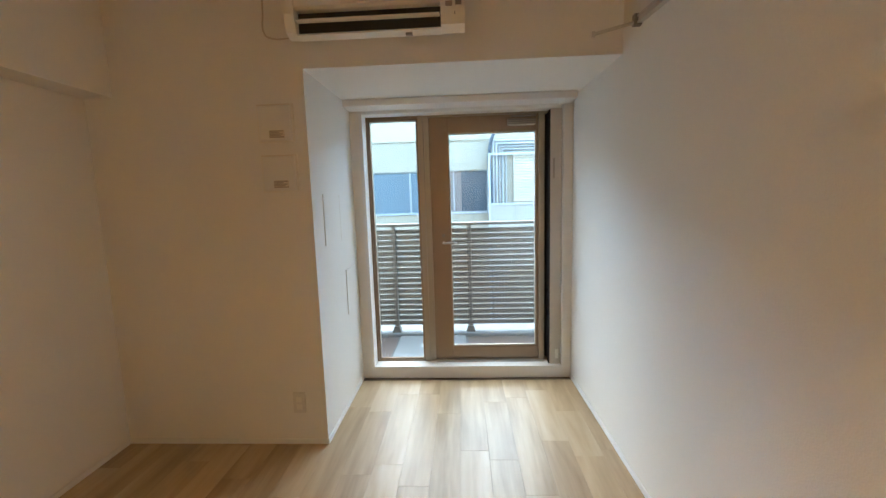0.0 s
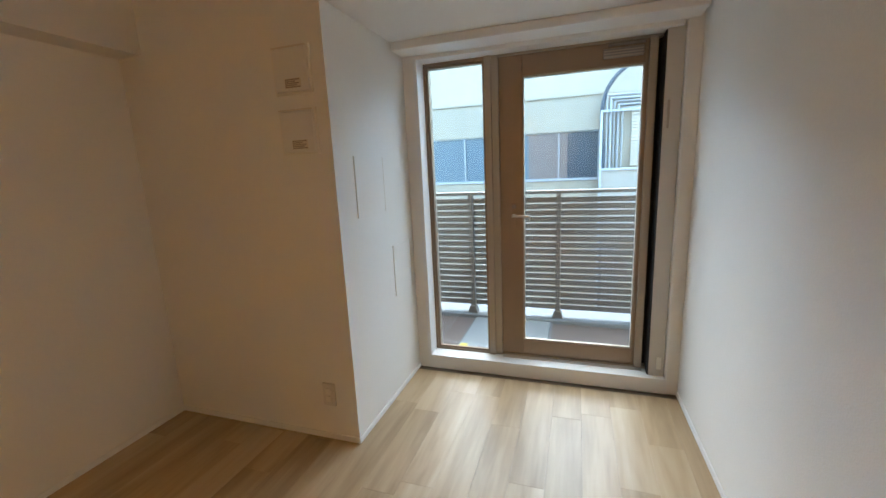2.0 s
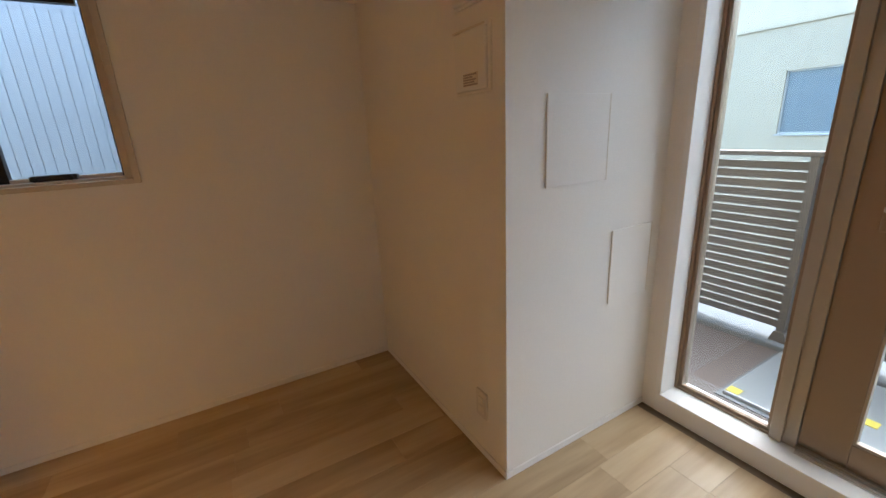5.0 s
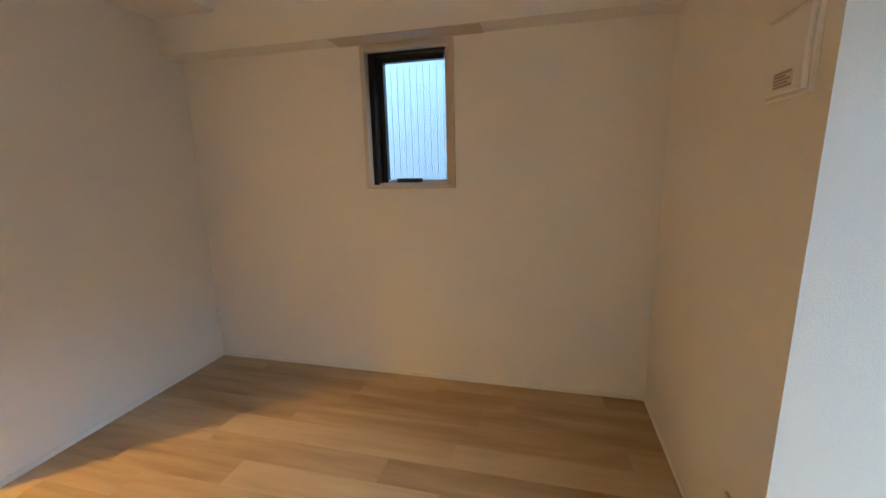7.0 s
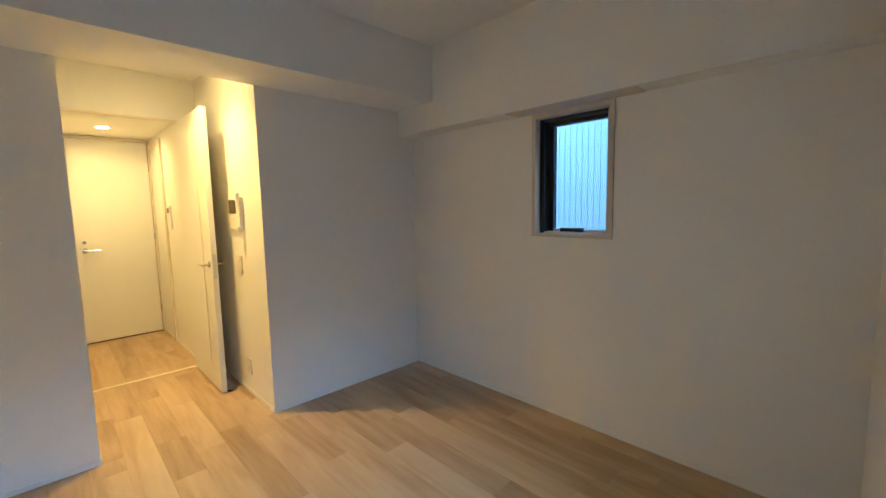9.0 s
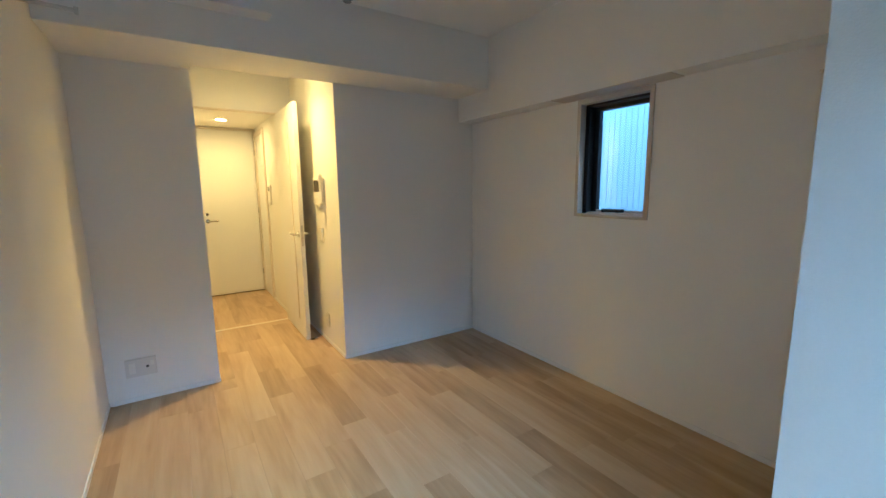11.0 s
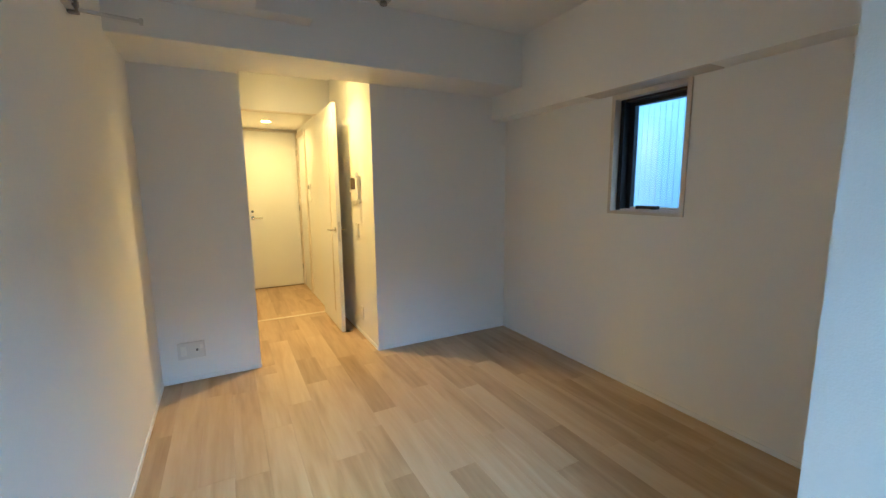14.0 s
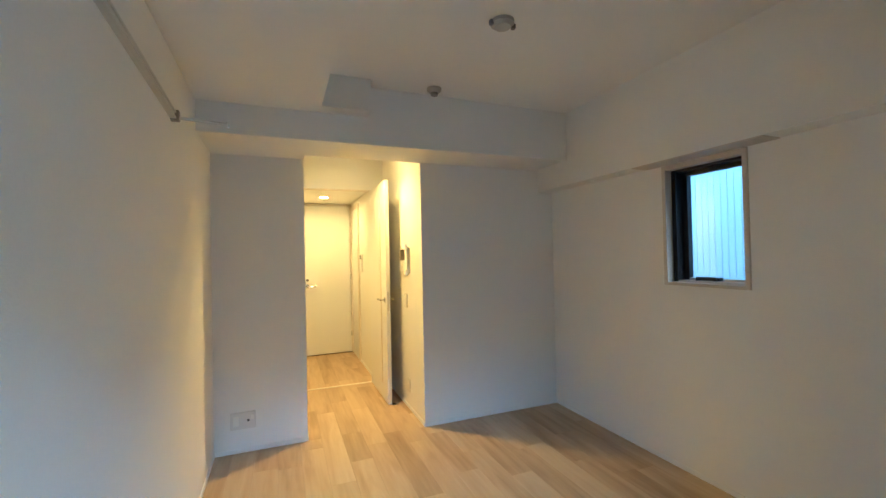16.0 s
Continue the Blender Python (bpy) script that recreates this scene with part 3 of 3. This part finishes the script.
access_panel(5.868, 6.11, 0.60, 0.905)

# ---- hanging rail on the east wall ----
def rail_z(y):
    """The rail hangs a little out of level."""
    return 2.022 + 0.055 * (y - 3.61)


rail = thing("hanging_rail", xr(4.4), 4.4, rail_z(4.4), "pale grey metal hanging rail on the wall with two short arms", "hanging rail")


def rail_bar(d0, d1, z0, z1):
    ends = [(xr(y), y, rail_z(y)) for y in (3.612, 5.16)]
    bm = bmesh.new()
    rings = [[bm.verts.new((x - u, y, z + v)) for u, v in ((d0, z0), (d1, z0), (d1, z1), (d0, z1))] for x, y, z in ends]
    for k in range(4):
        bm.faces.new((rings[0][k], rings[0][(k + 1) % 4], rings[1][(k + 1) % 4], rings[1][k]))
    bm.faces.new(rings[0][::-1])
    bm.faces.new(rings[1])
    bmesh.ops.recalc_face_normals(bm, faces=bm.faces)
    return bm


part("bar", rail_bar(0.0, 0.018, -0.016, 0.016), RAILGREY, rail)
part("flange", rail_bar(0.018, 0.024, -0.016, -0.009), RAILGREY, rail)
part("flange", rail_bar(0.018, 0.024, 0.009, 0.016), RAILGREY, rail)
for y, tip_z in ((3.62, 2.004), (5.15, 2.056)):
    x, z = xr(y), rail_z(y)
    arm = part("arm", rods(((x - 0.02, y, z - 0.008), (1.24, y, tip_z), 0.0075), sides=14), RAILGREY, rail, smooth=True)
    part("bracket", boxes((x - 0.034, x, y - 0.014, y + 0.014, z - 0.024, z + 0.024), bevel=0.003), GREYPLASTIC, rail)
    part("tip", rods(((1.24, y, tip_z - 0.012), (1.24, y, tip_z + 0.012), 0.007), sides=14), RAILGREY, arm, smooth=True)


FITTING = material("aged_plastic", (0.42, 0.39, 0.34), 0.5, grain=0.03)


# ---- ceiling fittings ----
def ceiling_disc(name, x, y, r, label, category):
    ob = thing(name, x, y, H, label, category)
    bm = bmesh.new()
    rod(bm, (x, y, H), (x, y, H - 0.016), r, sides=28)
    rod(bm, (x, y, H - 0.016), (x, y, H - 0.03), r * 0.93, r * 0.7, sides=28)
    part("base", bm, FITTING, ob, smooth=True)
    return ob


smoke = ceiling_disc("smoke_detector", 0.033, 3.138, 0.05, "small round ivory smoke detector on the ceiling", "smoke detector")
part("sensor", rods(((0.033, 3.138, H - 0.03), (0.033, 3.138, H - 0.048), 0.024)), GREYPLASTIC, smoke, smooth=True)
rose = ceiling_disc("ceiling_socket", -0.006, 3.998, 0.058, "round ivory ceiling lamp socket without a lamp", "lamp socket")
part("hook", boxes((0.046, 0.064, 3.988, 4.008, H - 0.028, H - 0.004), bevel=0.002), GREYPLASTIC, rose)
part("hook", boxes((-0.076, -0.058, 3.988, 4.008, H - 0.028, H - 0.004), bevel=0.002), GREYPLASTIC, rose)


def downlight(x, y, z):
    ob = thing("downlight", x, y, z, "round recessed warm downlight, switched on, in the hall ceiling", "downlight", "hall downlights")
    bm = bmesh.new()
    bmesh.ops.create_cone(bm, cap_ends=False, segments=32, radius1=0.06, radius2=0.048, depth=0.01, matrix=Matrix.Translation((x, y, z - 0.005)))
    part("rim", bm, PLASTIC, ob, smooth=True)
    part("diffuser", rods(((x, y, z), (x, y, z - 0.004), 0.047), sides=32), LAMPGLOW, ob, "glowing warm diffuser")


downlight(0.39, 2.2, 2.45)
downlight(0.515, 0.38, 2.145)

# ---- doors of the hall ----
leaf = thing("door_2", 0.11, 1.28, 0, "open cream hall door folded back against the wall", "door", kind="structure")
part("leaf", boxes((0.077, 0.112, 1.29, 1.808, 0.012, 2.085), (0.077, 0.112, 1.842, 2.04, 0.012, 2.085), (0.077, 0.112, 1.808, 1.842, 0.012, 0.16), (0.077, 0.112, 1.808, 1.842, 1.94, 2.085)), PAINT, leaf)
part("glazing_bead", boxes((0.0765, 0.1135, 1.806, 1.811, 0.16, 1.94), (0.0765, 0.1135, 1.839, 1.844, 0.16, 1.94), (0.0765, 0.1135, 1.811, 1.839, 0.155, 0.162), (0.0765, 0.1135, 1.811, 1.839, 1.938, 1.945)), CASING, leaf, "cream bead round a glazed slit")
slit = part("pane", boxes((0.093, 0.097, 1.811, 1.839, 0.162, 1.938)), GLASS, leaf, "narrow glazed slit")
slit.visible_shadow = False
part("lock_plate", boxes((0.084, 0.105, 2.0395, 2.0415, 0.87, 1.05)), SILVER, leaf)
lv = part("handle_rose", rods(((0.112, 1.985, 0.97), (0.12, 1.985, 0.97), 0.025)), CHROME, leaf, smooth=True)
part("lever", rods(((0.12, 1.985, 0.97), (0.16, 1.985, 0.97), 0.009), ((0.157, 1.99, 0.97), (0.157, 1.875, 0.968), 0.009)), CHROME, lv, "satin chrome lever handle", smooth=True)
lv = part("handle_rose", rods(((0.077, 1.985, 0.97), (0.069, 1.985, 0.97), 0.025)), CHROME, leaf, smooth=True)
part("lever", rods(((0.069, 1.985, 0.97), (0.029, 1.985, 0.97), 0.009), ((0.032, 1.99, 0.97), (0.032, 1.875, 0.968), 0.009)), CHROME, lv, "satin chrome lever handle", smooth=True)
leaf.matrix_basis = Matrix.Translation((0.018, 0, 0)) @ leaf.matrix_basis
stop = thing("door_stop", 0.045, 2.03, 0, "small chrome door stop on the oak floor", "door stop")
part("base", rods(((0.045, 2.03, 0), (0.045, 2.03, 0.014), 0.02)), CHROME, stop, smooth=True)
part("bumper", boxes((0.04, 0.09, 2.015, 2.045, 0.004, 0.011), bevel=0.003), BLACK, stop)

entry = thing("door_3", 0.45, -0.26, 0, "closed cream door with lever and hinges at the hall's end", "door", kind="structure")
part("leaf", boxes((0.105, 0.815, -0.285, -0.25, 0.012, 2.108), bevel=0.002), PAINT, entry)
part("door_frame", boxes((HX, 0.1, -0.29, -0.235, 0, 2.135), (0.82, 0.856, -0.29, -0.235, 0, 2.135), (0.1, 0.82, -0.29, -0.235, 2.114, 2.135), bevel=0.002), CASING, entry)
for z in (0.27, 1.09, 1.84):
    part("hinge", rods(((0.1, -0.242, z - 0.035), (0.1, -0.242, z + 0.035), 0.008)), CHROME, entry, smooth=True)
rs = part("handle_rose", rods(((0.7, -0.25, 0.975), (0.7, -0.242, 0.975), 0.025), ((0.7, -0.25, 1.06), (0.7, -0.242, 1.06), 0.016)), CHROME, entry, smooth=True)
part("lever", rods(((0.7, -0.242, 0.975), (0.7, -0.2, 0.975), 0.009), ((0.705, -0.202, 0.975), (0.585, -0.202, 0.973), 0.009)), CHROME, rs, "satin chrome lever handle", smooth=True)
side = thing("door_4", HX, 0.15, 0, "closed cream side door with a wide casing in the hall", "door", kind="structure")
part("leaf", boxes((HX, HX + 0.008, -0.2, 0.3, 0.01, 2.03)), PAINT, side)
part("door_casing", boxes((HX, HX + 0.02, 0.3, 0.365, 0, 2.09), (HX, HX + 0.02, -0.225, 0.3, 2.03, 2.09), bevel=0.002), CASING, side)
part("hinge", rods(((HX + 0.012, 0.292, 1.68), (HX + 0.012, 0.292, 1.76), 0.007)), CHROME, side, smooth=True)
part("hinge", rods(((HX + 0.012, 0.292, 0.25), (HX + 0.012, 0.292, 0.33), 0.007)), CHROME, side, smooth=True)
hp = thing("thermostat", HX, 0.51, 1.19, "small white control plate on the hall wall", "control plate")
part("plate", boxes((HX, HX + 0.018, 0.44, 0.58, 1.19, 1.415), bevel=0.004), PLASTIC, hp)
part("screen", boxes((HX + 0.0175, HX + 0.0195, 0.46, 0.56, 1.345, 1.395)), SCREEN, hp)

# ---- balcony ----
structure("balcony_floor", boxes((-2.4, 4.0, YB, 7.5, -0.35, -0.15)), BALCONY, "brown sheet balcony floor", "balcony floor")
structure("balcony_kerb", boxes((-2.4, 4.0, 7.5, 7.85, -0.45, -0.11), bevel=0.012), CONCRETE, "pale concrete kerb of the balcony", "kerb")
structure("facade", boxes((-2.4, XL - 0.2, 6.1, YB, -6, 4), (1.72, 4.0, 6.1, YB, -6, 4), (XL - 0.2, 1.72, YB, YB + 0.02, 2.03, 4), (XL - 0.2, WX0 - 0.02, YB, YB + 0.02, -0.15, 2.03), (1.43, 1.72, YB, YB + 0.02, -0.15, 2.03),
                         (XL - 0.2, 1.72, YB - 0.02, YB, -6, -0.26)), FACADE, "cream rendered outer wall of the building", "facade")
hatch = thing("escape_hatch", 0.29, 7.2, -0.15, "stainless escape hatch lid with yellow markers on the balcony floor", "escape hatch")
part("lid", boxes((-0.05, 0.65, 6.77, 7.47, -0.15, -0.12), bevel=0.006), STEEL, hatch)
part("frame", boxes((-0.075, 0.675, 6.745, 7.495, -0.15, -0.143)), CONCRETE, hatch)
for x, y in ((-0.01, 6.81), (0.46, 7.05)):
    part("marker", boxes((x - 0.03, x + 0.03, y - 0.03, y + 0.03, -0.12, -0.1165)), YELLOW, hatch, "yellow marker")
part("notice", boxes((0.2, 0.36, 7.12, 7.22, -0.12, -0.1165)), WHITESTEEL, hatch, "pale printed notice plate")
part("writing", boxes((0.22, 0.34, 7.15, 7.165, -0.1166, -0.1155), (0.22, 0.34, 7.18, 7.195, -0.1166, -0.1155)), GREYPLASTIC, hatch)

fence = thing("balcony_railing", 0.3, 7.61, -0.11, "taupe aluminium balcony railing with horizontal slats", "railing")
XF0, XF1 = -2.35, 3.2
for k in range(7):
    x = -0.93 - 0.82 + 0.82 * k
    if XF0 < x < XF1:
        post = part("post", boxes((x - 0.022, x + 0.022, 7.56, 7.615, -0.11, 1.064), bevel=0.003), RAILING, fence)
        part("foot", extrude_profile([(-0.05, -0.11), (0.05, -0.11), (0.028, -0.04), (-0.028, -0.04)], 7.545, 7.625, lambda u, v, w, x=x: (x + u, w, v)), RAILING, post)
part("top_rail", boxes((XF0, XF1, 7.555, 7.64, 1.064, 1.094), bevel=0.006), RAILING, fence)
slat = boxes((XF0, XF1, 7.618, 7.634, -0.0245, 0.0245), bevel=0.003)
first = part("slat", slat, RAILING, fence)
first.location.z = -0.0185
for k in range(1, 18):
    s = new("slat", first.data)
    s.parent, s.matrix_parent_inverse = fence, first.matrix_parent_inverse
    s.location.z = -0.0185 + 0.0602 * k

# ---- neighbouring siding wall beyond the small window ----
neighbour = thing("neighbour_wall", -2.6, 3.0, -6, "pale ribbed metal siding of the neighbouring building", "building")
bm = boxes((-3.2, -2.6, -1.0, 8.0, -6, 3.2))
part("wall", bm, SIDING, neighbour)
rib = boxes((-2.6, -2.595, -0.0268, 0.0268, -6, 3.2), bevel=0.0015)
r0 = part("rib", rib, SIDING, neighbour)
r0.location.y = 0.6
for k in range(1, 80):
    s = new("rib", r0.data)
    s.parent, s.matrix_parent_inverse = neighbour, r0.matrix_parent_inverse
    s.location.y = 0.6 + 0.058 * k
for z in (0.9, 1.5, 2.1, 2.7):
    part("seam", boxes((-2.6, -2.5935, -1.0, 8.0, z - 0.002, z + 0.002)), SIDING, neighbour)

# ---- building across the gap ----
across = thing("apartment_building", 0, 14.2, -6, "pale tiled apartment building with a strip of windows", "building")
part("wall", boxes((-9, 9, 14.2, 20, -6, 0.9), (-9, -2.9, 14.2, 20, 0.9, 2.06), (1.33, 9, 14.2, 20, 0.9, 2.06), (-9, 9, 14.2, 20, 2.06, 2.86), (-2.9, 1.33, 14.5, 20, 0.9, 2.06)), BAND, across)
part("upper_wall", boxes((-9, 9, 14.5, 20, 2.86, 4.5)), MOSAIC, across)
part("ledge", boxes((-9, 1.3, 14.16, 14.5, 2.83, 2.875), bevel=0.004), FACADE, across)
for x0, x1, panes in ((-2.9, -0.76, ((-2.9, -1.93, BLIND), (-1.93, -0.76, BLIND))), (-0.76, 1.33, ((-0.76, -0.3, BLIND), (-0.3, 0.42, BLINDB), (0.42, 0.62, BLINDB), (0.62, 1.33, BLINDD)))):
    xm = -1.93 if x0 < -1 else 0.42
    w = part("window", boxes((x0, x1, 14.24, 14.3, 0.93, 0.965), (x0, x1, 14.24, 14.3, 2.035, 2.06), (x0, x0 + 0.025, 14.24, 14.3, 0.965, 2.035), (x1 - 0.025, x1, 14.24, 14.3, 0.965, 2.035), (xm - 0.02, xm + 0.02, 14.23, 14.3, 0.965, 2.035)), PALEALU, across)
    for k, (p0, p1, mat) in enumerate(panes):
        part("pane", boxes((p0, p1, 14.27 + 0.003 * k, 14.28 + 0.003 * k, 0.96, 2.04)), mat, w)
    part("sill", boxes((x0 - 0.03, x1 + 0.03, 14.16, 14.24, 0.9, 0.93), bevel=0.004), PALEALU, w)

# pipes and steel frame on that building
rack = thing("pipe_rack", 1.6, 14.0, 0, "grey service pipes and white steel rails on the facade", "pipes")
for k, (x, r) in enumerate(((1.47, 0.026), (1.55, 0.03), (1.63, 0.022), (1.71, 0.03), (1.8, 0.022))):
    zt = 2.78 - 0.075 * k
    part("pipe", rods(((x, 14.08, -3), (x, 14.08, zt), r), ((x, 14.08, zt), (3.4, 14.08, zt - 0.02), r)), PIPEGREY, rack, smooth=True)
cu = cord("duct_hose", ((1.41, 14.02, -3), (1.41, 14.02, 1.5), (1.4, 14.02, 2.7), (1.55, 14.0, 3.05), (1.85, 13.98, 3.35), (2.3, 13.95, 3.7), (3.0, 13.95, 4.3)), 0.042, PIPEDARK, "dark lagged hose rising along the facade", "hose")
part("rail", boxes((1.33, 3.4, 13.9, 13.94, 2.4, 2.45)), WHITESTEEL, rack)
part("rail", boxes((1.33, 3.4, 13.9, 13.94, 1.12, 1.17)), WHITESTEEL, rack)
part("upright", boxes((1.33, 1.38, 13.9, 13.95, -3, 2.45)), WHITESTEEL, rack)
part("panel", boxes((1.38, 3.4, 13.95, 13.97, -0.5, 1.12)), SHEET, rack)
for k in range(22):
    part("siding_board", boxes((2.0, 3.6, 14.13, 14.2, 1.2 + 0.07 * k, 1.262 + 0.07 * k), bevel=0.004), TILEW, rack)

structure("ground", boxes((-300, 300, -300, 300, -6.4, -6)), GROUND, "asphalt ground far below the balcony", "ground")

# ---- oak planks ----
PW, PL = 0.15, 0.91
COURSES = {}


def plank_mesh(x0, x1, y0, y1):
    key = (round(x1 - x0, 3), round(y1 - y0, 3))
    if key not in COURSES:
        w, d = (x1 - x0) / 2 - 0.0002, (y1 - y0) / 2 - 0.0002
        bm = boxes((-w, w, -d, d, -0.012, 0.0))
        top = [e for e in bm.edges if all(v.co.z > -0.001 for v in e.verts)]
        bmesh.ops.bevel(bm, geom=top, offset=0.0006, segments=1, affect="EDGES")
        me = bpy.data.meshes.new("plank")
        bm.to_mesh(me)
        bm.free()
        me.materials.append(OAK)
        COURSES[key] = me
    return COURSES[key]


def lay(x0, x1, y0, y1, k):
    """One course of boards along y, of uneven lengths; the joints are staggered from course to course."""
    lengths = random.Random(70 + k)
    y = -2.0 - lengths.uniform(0, PL)
    while y < y1:
        long = round(lengths.choice((0.45, 0.6, 0.75, PL, PL, 1.2)), 3)
        a, b = max(y, y0), min(y + long, y1)
        if b - a > 0.01 and x1 - x0 > 0.004:
            p = new("plank", plank_mesh(x0, x1, a, b))
            p.location = ((x0 + x1) / 2, (a + b) / 2, 0)
            p.parent = floor
        y += long


for k in range(-8, 11):
    a, b = XA + PW * k, XA + PW * (k + 1)
    mid = (a + b) / 2
    if b <= XA + 0.001:
        lay(max(a, XL), b, YF, YW, k)
        continue
    inside = a >= CL and b <= CR
    lay(a, min(b, XR), 1.28 if inside else (YF if mid < CL or a < CL else YE), YA - 0.042, k)
    if not inside and b > CL and a < CR:
        lay(max(a, CL), min(b, CR), 1.28, YF if a < CL else YE, k)
    if b > HX and a < CR:
        lay(max(a, HX), min(b, CR), -0.25, 1.25, k)
